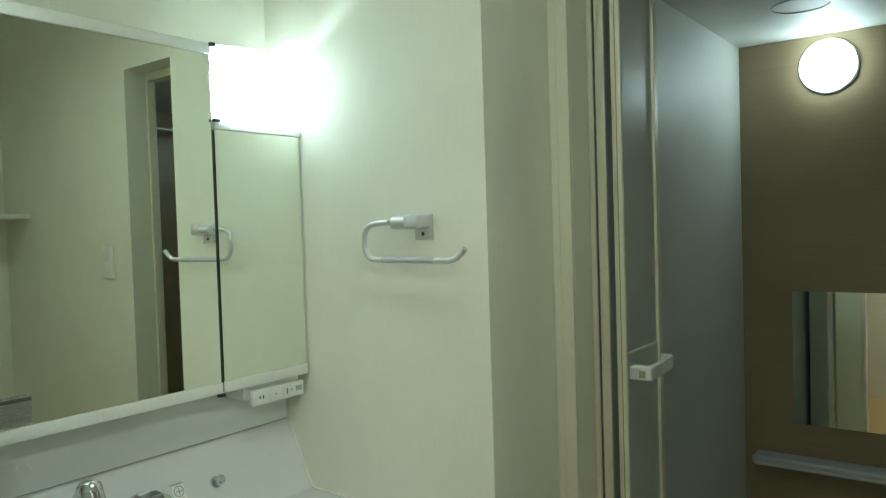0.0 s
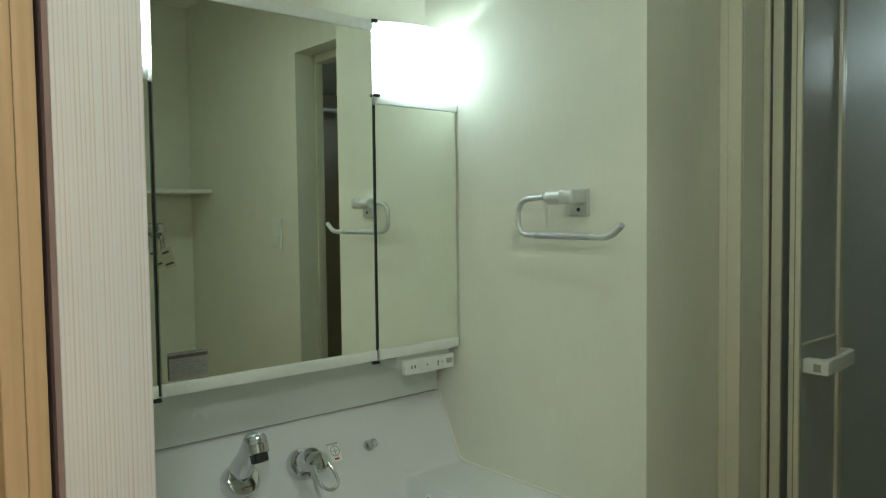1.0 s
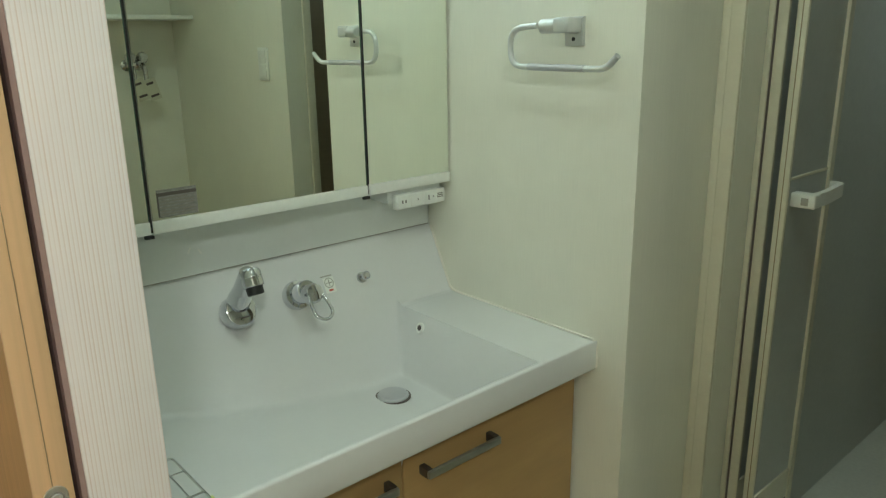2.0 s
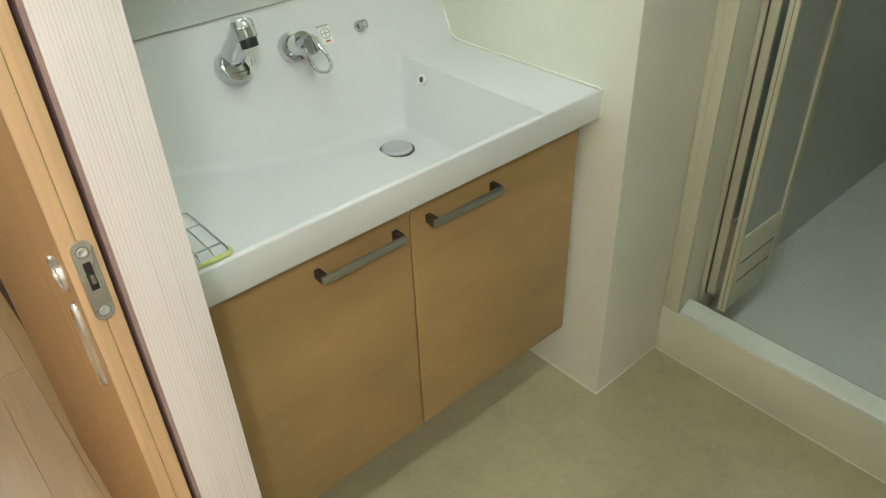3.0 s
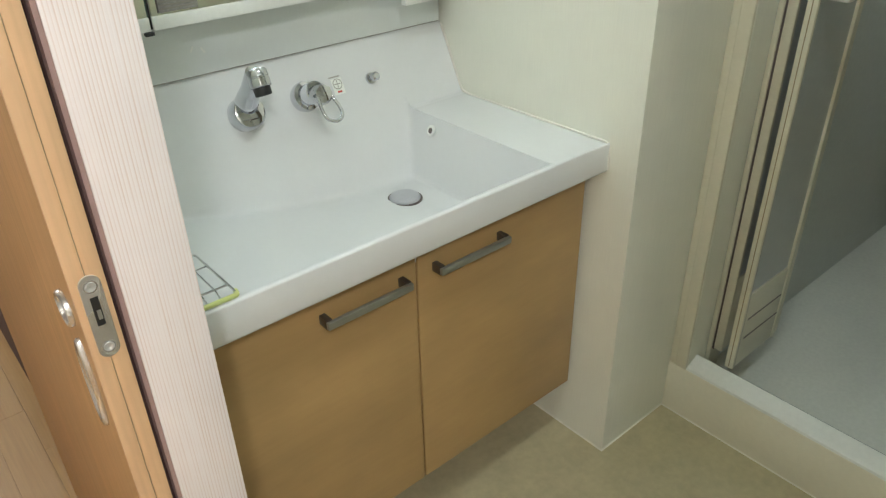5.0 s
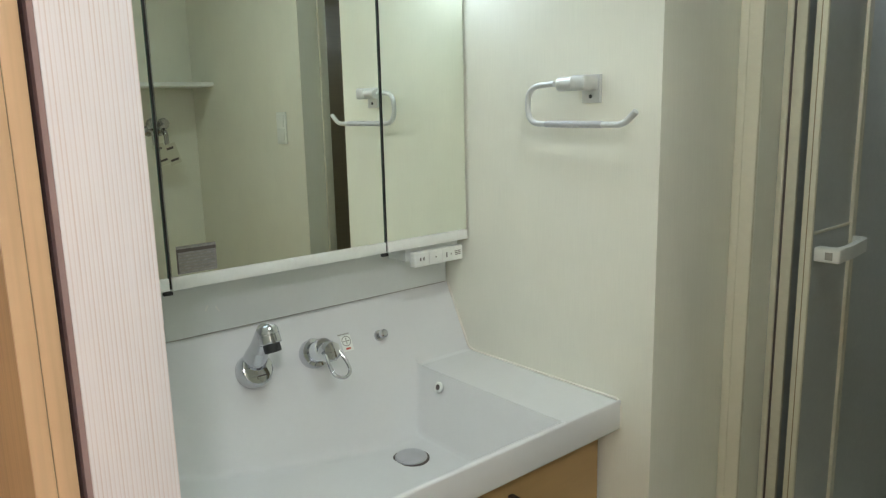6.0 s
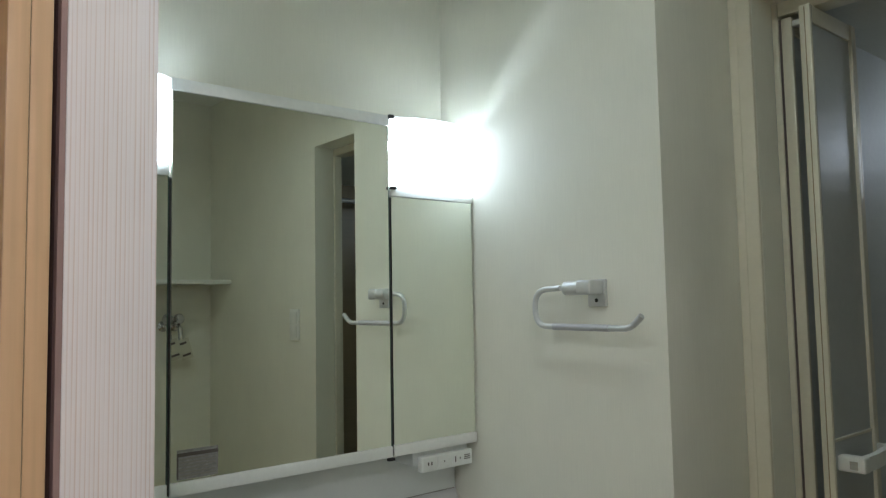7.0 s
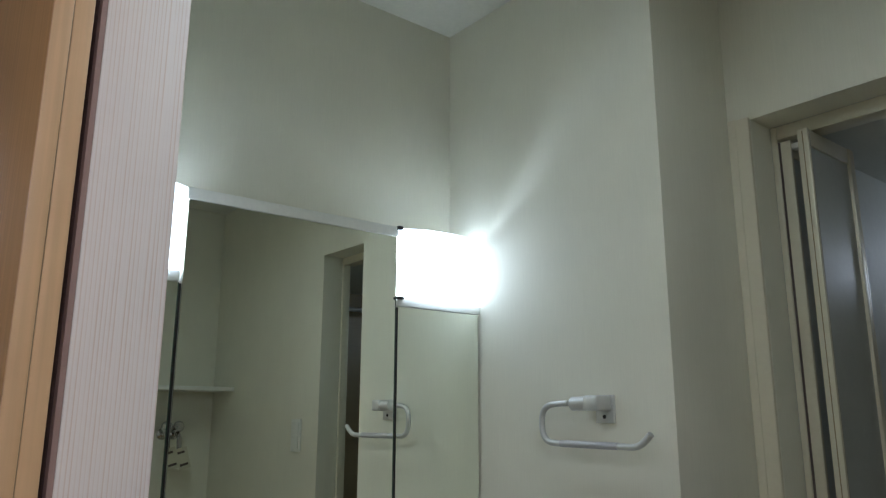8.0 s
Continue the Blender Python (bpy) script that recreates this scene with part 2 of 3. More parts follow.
structure("wall_hall_north", boxes((-2.05, X_HALL, 3.2, 3.3, 0, CEIL)), HALLWALL, "pale wallpapered end wall of the hall", "wall")
structure("wall_hall_south", boxes((-2.05, X_HALL, -3.1, -3.0, 0, CEIL)), HALLWALL, "pale wallpapered end wall of the hall", "wall")

# the doorway's lining
structure("door_jamb", boxes((-0.990, -0.918, Y_JAMB, Y_JAMB + 0.022, 0, 2.03, 0.0015)), JAMBWOOD, "pale striped wood-print door jamb", "door jamb")
structure("door_jamb_far", boxes((-0.990, -0.918, Y_JAMB2 - 0.022, Y_JAMB2, 0, 2.03, 0.0015)), JAMBWOOD, "pale striped wood-print door jamb", "door jamb")
structure("door_head", boxes((-0.990, -0.918, Y_JAMB2, Y_JAMB, 2.008, 2.03, 0.0015)), JAMBWOOD, "pale striped wood-print door head", "door jamb")
structure("jamb_edge_strip", boxes((-0.9945, -0.990, Y_JAMB + 0.001, Y_JAMB + 0.02, 0, 2.03)), PURPLE, "mauve edging strip of the door jamb", "trim")

# the bathroom door's surround
def extruded(profile, y0, y1):
    """A bar along y with a profile of (x, z) pairs."""
    bm = bmesh.new()
    ends = [[bm.verts.new((px, y, pz)) for px, pz in profile] for y in (y0, y1)]
    for i in range(len(profile)):
        k = (i + 1) % len(profile)
        bm.faces.new((ends[0][i], ends[0][k], ends[1][k], ends[1][i]))
    bm.faces.new(ends[0])
    bm.faces.new(ends[1][::-1])
    return bm


structure("bath_door_trim", boxes((X_BATH - 0.006, X_BATH, -0.634, Y_PILLAR - 0.001, 0.147, Z_OPEN + 0.008, 0.002), (X_BATH - 0.010, X_BATH, Y_OPEN, -0.6355, 0.147, Z_OPEN + 0.004, 0.002)),
          TRIM, "cream two-step vinyl casing beside the bathroom door", "trim")
structure("bath_riser", extruded([(X_BATH - 0.008, 0), (X_BATH - 0.008, 0.143), (X_BATH - 0.006, 0.1465), (X_BATH, 0.1475), (X_BATH, 0)], Y_OPEN2, Y_PILLAR - 0.0015), TRIM,
          "cream vinyl riser under the bathroom threshold", "trim")
structure("bath_sill", extruded([(X_BATH - 0.007, 0.1478), (X_BATH - 0.005, 0.1535), (X_BATH, 0.1570), (X_BATH + 0.006, 0.1588), (X_BATH + 0.030, SILL - 0.003), (X_BATH + 0.036, SILL - 0.001),
                                 (X_BATH + 0.036, 0.1478)], Y_OPEN2, Y_OPEN - 0.001), SILLWHITE, "white plastic raised bathroom threshold", "threshold")
CAULK = surface("cream_sealant", (0.80, 0.77, 0.68), 0.5, vary=0.04)
structure("floor_caulk", boxes((-0.0028, 0.0, Y_PILLAR - 0.0028, -0.36, 0, 0.0022), (0.0, X_BATH - 0.008, Y_PILLAR - 0.0028, Y_PILLAR, 0, 0.0022),
                               (X_BATH - 0.0108, X_BATH - 0.008, Y_OPEN2, Y_PILLAR - 0.0028, 0, 0.0022)), CAULK, "thin cream sealant bead where floor meets walls", "sealant")

# the bathroom
structure("bath_floor", boxes((X_BATH + 0.036, X_FAR, Y_BATHS, Y_BATHN, Z_BATHF - 0.05, Z_BATHF)), BATHFLOOR, "pale grey textured bathroom floor", "floor")
structure("bath_wall_north", boxes((X_BATH + 0.08, X_FAR, Y_BATHN, Y_BATHN + 0.05, 0, Z_BATHC)), BATHWALL, "glossy pale grey bathroom wall panel", "wall")
# South panel is brown to stand in for a grey wall darkened by shade.
structure("bath_wall_south", boxes((X_BATH + 0.08, X_FAR, Y_BATHS - 0.05, Y_BATHS, 0, Z_BATHC)), BROWNWALL, "glossy brown bathroom wall panel", "wall")
structure("bath_wall_east", boxes((X_FAR, X_FAR + 0.05, Y_BATHS - 0.05, Y_BATHN + 0.05, 0, Z_BATHC)), BROWNWALL, "glossy brown bathroom wall panel", "wall")
structure("bath_wall_west", boxes((X_BATH + 0.08, X_BATH + 0.1, Y_BATHS, Y_OPEN2 - 0.001, 0, Z_BATHC), (X_BATH + 0.08, X_BATH + 0.1, Y_OPEN2, Y_BATHN, Z_OPEN, Z_BATHC)), BATHWALL,
          "glossy pale grey bathroom wall panel", "wall")
structure("bath_ceiling", boxes((X_BATH + 0.08, X_FAR + 0.05, Y_BATHS - 0.05, Y_BATHN + 0.05, Z_BATHC, Z_BATHC + 0.05)), BATHWALL, "glossy white bathroom ceiling panel", "ceiling")


# ---- vanity ----
def vanity():
    t = thing("vanity_cabinet", (-0.45, -0.25, 0), "maple veneer vanity cabinet with two doors on a recessed plinth", "cabinet")
    part("carcass", boxes((-0.922, -0.016, -0.487, -0.005, 0.166, 0.640, 0.002), (-0.922, -0.016, -0.487, -0.470, 0.640, 0.735)), MAPLE, t)
    part("plinth", boxes((-0.922, -0.002, -0.355, -0.02, 0.0, 0.166)), TOEBOARD, t, "brown recessed toe board")
    # Black strip behind the door gap paints in its shade.
    part("joint", boxes((-0.4697, -0.4673, -0.4895, -0.4872, 0.168, 0.733)), BLACK, t, "black strip for the shaded gap between the doors")
    for x0, x1, h0, h1 in ((-0.467, -0.017, -0.434, -0.262), (-0.922, -0.470, -0.670, -0.498)):
        d = part("door", boxes((x0, x1, -0.507, -0.488, 0.166, 0.733, 0.003, 3)), MAPLE, t, "honey maple veneer door")
        h = part("handle", boxes((h0, h1, -0.536, -0.528, 0.668, 0.682, 0.0015)), STEEL, d, "brushed grey steel bar handle")
        for a in (h0, h1 - 0.012):
            part("handle_post", boxes((a, a + 0.012, -0.530, -0.506, 0.666, 0.684, 0.002)), HANDLEPOST, d)
    return t


vanity()


def soft_max(values, k=0.006):
    top = max(values)
    return top + k * math.log(sum(math.exp((v - top) / k) for v in values))


def floor_level(x):
    """The bowl's floor: lowest by the drain, rising slowly to the far end, steep against the side deck."""
    right = 0.80 - max(0.0, -0.158 - x) * 2.6
    u = max(0.0, -0.26 - x)
    return min(0.80, soft_max((right, 0.664 + 0.06 * u + 0.20 * u * u), 0.004))


def basin_height(x, y):
    back = 0.80 + (y + 0.105) * 2.0
    front = 0.80 - (y + 0.535) * 3.2
    level = floor_level(x)
    if level > 0.799:
        return soft_max((back, 0.7955), 0.003)
    return soft_max((soft_max((back, level), 0.010), min(front, 0.80)), 0.003)


def washbasin():
    t = thing("washbasin", (-0.45, -0.25, 0.735), "white resin washbasin top with a wide sloping bowl and sloped back", "washbasin")
    bm = bmesh.new()
    xs = sorted({round(-0.92 + 0.92 * i / 92, 4) for i in range(93)} | {round(-0.225 + 0.003 * i, 4) for i in range(28)})
    ys = sorted({round(-0.541 + 0.511 * j / 80, 4) for j in range(81)})
    grid = [[bm.verts.new((x * 0.9975 - 0.0015, y, min(basin_height(x, y), 0.95))) for y in ys] for x in xs]
    for i in range(len(xs) - 1):
        for j in range(len(ys) - 1):
            bm.faces.new((grid[i][j], grid[i + 1][j], grid[i + 1][j + 1], grid[i][j + 1]))
    # rounded front lip, skirt and sides
    lip = [(-0.5450, 0.7992), (-0.5465, 0.7978), (-0.547, 0.796), (-0.547, 0.742), (-0.5455, 0.738), (-0.542, 0.735), (-0.50, 0.735)]
    rows = [[row[0] for row in grid]] + [[bm.verts.new((row[0].co.x, y, z)) for row in grid] for y, z in lip]
    for a, b in zip(rows, rows[1:]):
        for i in range(len(a) - 1):
            bm.faces.new((a[i], b[i], b[i + 1], a[i + 1]))
    for col, side in ((grid[0], 0), (grid[-1], -1)):
        low = [bm.verts.new((v.co.x, v.co.y, 0.735)) for v in col]
        for j in range(len(col) - 1):
            bm.faces.new((col[j], col[j + 1], low[j + 1], low[j]))
        bm.faces.new([rows[k][side] for k in range(len(rows) - 1)] + [low[0]])
    part("basin", bm, CERAMIC, t)
    zd = basin_height(-0.294, -0.251)
    part("drain_cover", lathe([(0.030, 0), (0.033, 0.003), (0.033, 0.006), (0.030, 0.009), (0.012, 0.0105), (0.001, 0.0108)], Matrix.Translation((-0.294, -0.251, zd - 0.001))), GRIP, t, "satin steel drain cover")
    part("drain_ring", lathe([(0.036, -0.001), (0.0375, 0.0), (0.0375, 0.002), (0.036, 0.0025)], Matrix.Translation((-0.294, -0.251, zd)), 32), INK, t, "dark gap ring round the drain")
    m = Matrix.Translation((-0.170, -0.20, 0.770)) @ Matrix.Rotation(radians(-69), 4, "Y")
    part("overflow_ring", lathe([(0.012, 0.004), (0.012, 0.007), (0.010, 0.009), (0.0065, 0.0085), (0.0060, 0.0065)], m), WHITEPLASTIC, t, "small pale overflow ring")
    part("overflow_hole", lathe([(0.0062, 0.005), (0.0062, 0.0084), (0.001, 0.0084)], m), INK, t, "dark overflow hole")
    return t


washbasin()
SLOPE = Matrix.Rotation(radians(90 - 26.6), 4, "X")   # local z points out of the sloped back panel


def on_back(x, z):
    """A pose on the sloped back panel: local z out of the panel, local y up along it."""
    return Matrix.Translation((x, -0.105 + (z - 0.80) / 2.0, z)) @ Matrix.Rotation(radians(63.4), 4, "X")


def faucet():
    m = on_back(-0.541, 0.868)
    base = m.translation
    t = thing("faucet", base, "chrome pull-out faucet on the sloped basin back", "faucet")
    part("flange", lathe([(0.033, 0.0), (0.0345, 0.003), (0.0345, 0.020), (0.0335, 0.028), (0.030, 0.034), (0.024, 0.0365), (0.001, 0.0375)], m, 36), CHROME, t)
    for u, v, w, h in ((0.004, -0.016, 0.020, 0.0022), (-0.002, 0.004, 0.003, 0.003), (0.008, 0.001, 0.003, 0.003), (-0.004, 0.014, 0.012, 0.0016), (0.009, 0.011, 0.003, 0.003)):
        bm = boxes((u - w / 2, u + w / 2, v - h / 2, v + h / 2, 0.0366, 0.0384))
        bm.transform(m)
        part("marking", bm, INK, t, "small dark printed mark")
    head = base + Vector((0, -0.088, 0.090))
    arm = rounded([base + Vector((0, -0.014, 0.022)), base + Vector((0, -0.034, 0.048)), head + Vector((0, 0.012, 0.010))], 0.03, 8)
    n = len(arm)
    part("arm", tube(arm, [0.0235 - 0.0055 * k / (n - 1) for k in range(n)], 22), CHROME, t)
    h = Matrix.Translation(head) @ Matrix.Rotation(radians(-24), 4, "X")
    part("spout_head", lathe([(0.008, 0.022), (0.017, 0.020), (0.0195, 0.016), (0.020, 0.006), (0.0192, 0.005), (0.0192, 0.003), (0.020, 0.002), (0.020, -0.011), (0.0185, -0.013)], h, 32), CHROME, t)
    part("aerator", lathe([(0.0160, -0.011), (0.0158, -0.026), (0.0148, -0.028), (0.0120, -0.026), (0.0005, -0.0255)], h, 28), BLACK, t, "black rubber aerator")


def mixer_valve():
    m = on_back(-0.405, 0.870)
    t = thing("mixer_valve", m.translation, "chrome lever mixer valve on the sloped basin back", "valve")
    part("flange", lathe([(0.030, 0.0), (0.031, 0.004), (0.031, 0.014), (0.029, 0.020), (0.0225, 0.022), (0.0215, 0.058), (0.019, 0.060)], m, 32), CHROME, t)
    k = m @ Matrix.Rotation(radians(8), 4, "X")
    part("knob", lathe([(0.017, 0.059), (0.021, 0.062), (0.0215, 0.080), (0.0185, 0.088), (0.008, 0.091), (0.001, 0.0915)], k, 10), CHROME, t)
    loop = [m @ Vector(v) for v in ((-0.013, -0.010, 0.082), (-0.020, -0.038, 0.092), (-0.019, -0.062, 0.100), (0.0, -0.072, 0.103), (0.019, -0.062, 0.100), (0.020, -0.038, 0.092), (0.013, -0.010, 0.082))]
    part("lever_loop", tube(rounded(loop, 0.014, 5), 0.0036, 12), CHROME, t)


def drain_knob():
    m = on_back(-0.235, 0.872)
    t = thing("drain_knob", m.translation, "small chrome drain plug knob on the basin back", "knob")
    part("rosette", lathe([(0.0125, 0.0), (0.012, 0.005), (0.006, 0.007), (0.0055, 0.014)], m), CHROME, t)
    part("button", lathe([(0.006, 0.014), (0.0095, 0.016), (0.0095, 0.024), (0.006, 0.027), (0.001, 0.0275)], m), CHROME, t)


def valve_sticker():
    m = on_back(-0.319, 0.878)
    t = thing("valve_sticker", m.translation, "small white instruction sticker with red print beside the valve", "sticker")
    for name, mat, spec in (("backing", WHITEPLASTIC, (-0.013, 0.013, -0.022, 0.012, 0.0003, 0.0010)), ("caption_bar", SEAMGREY, (-0.017, 0.011, 0.0145, 0.0170, 0.0003, 0.0010)),
                            ("red_mark", REDINK, (-0.005, 0.006, -0.0185, -0.0145, 0.0010, 0.0014)), ("icon_cross", SEAMGREY, (-0.0008, 0.0008, -0.008, 0.008, 0.0010, 0.0014)),
                            ("icon_cross", SEAMGREY, (-0.008, 0.008, -0.0008, 0.0008, 0.0010, 0.0015))):
        bm = boxes(spec)
        bm.transform(m)
        part(name, bm, mat, t)
    ring = [m @ Vector((0.0105 * math.cos(a), 0.0105 * math.sin(a), 0.0012)) for a in [2 * math.pi * k / 28 for k in range(28)]]
    part("icon_ring", tube(ring, 0.0009, 6, True), SEAMGREY, t)


faucet()
mixer_valve()
drain_knob()
valve_sticker()


def wire_rack():
    t = thing("wire_rack", (-0.85, -0.46, 0.80), "chrome wire soap rack with a lime green rim on the basin", "rack")
    z = 0.806
    part("rim", tube(rounded([(-0.890, -0.400, z), (-0.806, -0.400, z), (-0.806, -0.534, z)], 0.008), 0.0018, 8), CHROME, t)
    for x in (-0.826, -0.846, -0.866, -0.886):
        part("wire", tube(rounded([(x, -0.400, z), (x, -0.512, z - 0.001), (x - 0.002, -0.534, z - 0.004)], 0.006), 0.0013, 8), CHROME, t)
    part("cross_wire", tube([(-0.890, -0.513, z + 0.002), (-0.8065, -0.513, z + 0.002)], 0.0016, 8), CHROME, t)
    part("cross_wire", tube([(-0.890, -0.440, z - 0.0025), (-0.8065, -0.440, z - 0.0025)], 0.0013, 8), CHROME, t)
    rim = rounded([(-0.892, -0.538, 0.8035), (-0.806, -0.538, 0.8035), (-0.804, -0.528, 0.8045)], 0.004, 4)
    part("tray_edge", tube(rim, 0.0038, 10), LIME, t, "lime green plastic tray edge")


wire_rack()

structure("basin_caulk", tube(rounded([(-0.0012, -0.034, 0.946), (-0.0012, -0.106, 0.801), (-0.0012, -0.130, 0.7965), (-0.0012, -0.540, 0.7985), (-0.0012, -0.5465, 0.785), (-0.0012, -0.5465, 0.74)], 0.01, 4), 0.0026, 8), CAULK,
          "cream sealant line between basin and wall", "sealant")

# ---- mirror cabinet with lamps ----
YM = -0.111
XL, XS = -0.695, -0.236


def mirror_cabinet():
    t = thing("mirror_cabinet", (-0.45, 0.0, 1.065), "white three-door mirror cabinet with two lit lamps", "mirror cabinet")
    part("body", boxes((-0.896, -0.006, YM + 0.02, -0.002, 1.070, 1.605, 0.002), (XL + 0.004, XS - 0.004, YM + 0.02, -0.002, 1.605, 1.776, 0.002)), WHITEPLASTIC, t)
    part("lower_panel", boxes((-0.896, -0.006, -0.034, -0.002, 0.952, 1.070, 0.001)), GREYPANEL, t, "glossy grey-white lower panel")
    part("seam_strip", boxes((-0.896, -0.010, -0.0355, -0.03, 0.9510, 0.9526)), SEAMGREY, t)
    for mx, mz, lean in ((-0.605, 1.002, 30), (-0.584, 0.997, -30)):
        bm = boxes((-0.0016, 0.0016, -0.0005, 0.0004, -0.006, 0.006))
        bm.transform(Matrix.Translation((mx, -0.0345, mz)) @ Matrix.Rotation(radians(lean), 4, "Y"))
        part("panel_mark", bm, SILLWHITE, t, "small white slanted mark")
    for x0, x1, top in ((-0.896, XL - 0.0025, 1.606), (XL + 0.0025, XS - 0.0025, 1.756), (XS + 0.0025, -0.006, 1.606)):
        d = part("mirror_door", boxes((x0, x1, YM + 0.004, YM + 0.018, 1.066, top, 0.001)), WHITEPLASTIC, t)
        part("mirror_glass", boxes((x0 + 0.0012, x1 - 0.0012, YM, YM + 0.004, 1.089, top)), MIRROR, d, "clear mirror glass")
        part("lower_rail", boxes((x0, x1, YM - 0.004, YM + 0.004, 1.066, 1.0885, 0.0015)), WHITEPLASTIC, d, "white lower rail")
        if x1 < -0.1:
            part("hinge_clip", boxes((x1 - 0.012, x1 + 0.004, YM - 0.006, YM + 0.002, 1.059, 1.065, 0.001)), BLACK, d)
        if x1 < -0.1:
            part("edge_line", boxes((x1 - 0.0012, x1, YM - 0.0006, YM + 0.003, 1.0885, top)), GLASSEDGE, d)
    # Black strips paint the shade inside the gaps between mirror doors.
    for xg in (XL, XS):
        part("mirror_gap_shade", boxes((xg - 0.0024, xg + 0.0024, YM + 0.001, YM + 0.018, 1.068, 1.604)), BLACK, t, "black strip for the shaded gap between mirror doors")
    part("top_rail", boxes((XL, XS, YM - 0.003, YM + 0.02, 1.757, 1.779, 0.002)), WHITEPLASTIC, t, "white top rail")
    for x0, x1 in ((XS + 0.002, -0.0006), (-0.894, XL - 0.002)):
        part("lamp_shelf", boxes((x0, x1, YM - 0.002, -0.002, 1.607, 1.627, 0.002)), WHITEPLASTIC, t, "white shelf under the lamp")
        shade = bmesh.new()
        n = 20
        outer, inner = [], []
        for i in range(n + 1):
            u = i / n
            y = YM - 0.004 - 0.034 * math.sin(math.pi * u) ** 0.8
            outer.append((x0 + (x1 - x0) * u, y))
            inner.append((x0 + (x1 - x0) * u, y + 0.004))
        vo = [[shade.verts.new((x, y, z)) for x, y in outer] for z in (1.628, 1.776)]
        vi = [[shade.verts.new((x, y, z)) for x, y in inner] for z in (1.628, 1.776)]
        for i in range(n):
            shade.faces.new((vo[0][i], vo[0][i + 1], vo[1][i + 1], vo[1][i]))
            shade.faces.new((vi[0][i + 1], vi[0][i], vi[1][i], vi[1][i + 1]))
            for k in (0, 1):
                shade.faces.new((vo[k][i], vi[k][i], vi[k][i + 1], vo[k][i + 1]))
        shade.faces.new([v for v in vi[0]][::-1])
        for i in (0, n):
            shade.faces.new((vo[0][i], vo[1][i], vi[1][i], vi[0][i]))
        part("lamp_shade", shade, SHADE, t, "glowing white curved lamp shade")
        part("lamp_tube", tube([(x0 + 0.03, -0.062, 1.723), (x1 - 0.028, -0.062, 1.723)], 0.012, 14), TUBE, t, "glowing lamp tube")
        part("lamp_lid", boxes((x0, x1 - 0.026, YM - 0.002, -0.002, 1.772, 1.777), (x1 - 0.026, x1, -0.030, -0.002, 1.772, 1.777)), WHITEPLASTIC, t, "white lamp lid")
        part("lamp_clip", boxes((x0 - 0.006, x0 + 0.006, YM - 0.010, YM, 1.772, 1.780, 0.001)), BLACK, t)
        part("lamp_clip", boxes((x0 - 0.004, x0 + 0.010, YM - 0.010, YM, 1.621, 1.627, 0.001)), BLACK, t)
    return t


mirror_cabinet()


def mirror_sticker():
    t = thing("mirror_sticker", (-0.645, YM, 1.11), "grey printed care sticker on the mirror glass", "sticker")
    part("backing", boxes((-0.680, -0.609, YM - 0.0008, YM, 1.092, 1.141)), STICKER, t)
    part("heading_bar", boxes((-0.680, -0.609, YM - 0.0014, YM - 0.0008, 1.1300, 1.1360)), INK, t)
    part("edge_bar", boxes((-0.680, -0.678, YM - 0.0014, YM - 0.0008, 1.094, 1.1315)), INK, t)
    for k in range(6):
        part("text_bar", boxes((-0.676, -0.614 - 0.012 * (k % 3 == 2), YM - 0.0013, YM - 0.0008, 1.0965 + 0.0056 * k, 1.0990 + 0.0056 * k)), TEXTGREY, t)


mirror_sticker()


def outlet_panel():
    t = thing("outlet_panel", (-0.10, -0.09, 1.05), "white socket and switch panel under the mirror cabinet", "socket panel")
    y = -0.112
    part("housing", boxes((-0.162, -0.020, y, y + 0.016, 1.0205, 1.0535, 0.002)), WHITEPLASTIC, t)
    # Neck takes the lower panel's grey to paint in its shade.
    part("neck", boxes((-0.176, -0.024, y + 0.014, -0.036, 1.036, 1.0655)), GREYPANEL, t)
    part("socket_face", boxes((-0.158, -0.124, y - 0.0012, y, 1.0235, 1.0505, 0.0005)), SILLWHITE, t)
    for x in (-0.147, -0.138):
        part("socket_slot", boxes((x, x + 0.003, y - 0.0018, y - 0.001, 1.034, 1.041)), INK, t)
    for x0, x1 in ((-0.121, -0.085), (-0.082, -0.049)):
        part("rocker", boxes((x0, x1, y - 0.0014, y, 1.0235, 1.0505, 0.0006)), SILLWHITE, t)
    part("rocker_mark", boxes((-0.103, -0.100, y - 0.002, y - 0.001, 1.036, 1.039)), INK, t)
    part("rocker_mark", boxes((-0.071, -0.0685, y - 0.002, y - 0.001, 1.031, 1.043)), INK, t)
    part("rocker_mark", boxes((-0.058, -0.055, y - 0.002, y - 0.001, 1.036, 1.040)), STICKER, t)
    for k in range(3):
        part("text_bar", boxes((-0.044, -0.027, y - 0.0008, y + 0.0005, 1.033 + 0.004 * k, 1.0352 + 0.004 * k)), TEXTGREY, t)


outlet_panel()


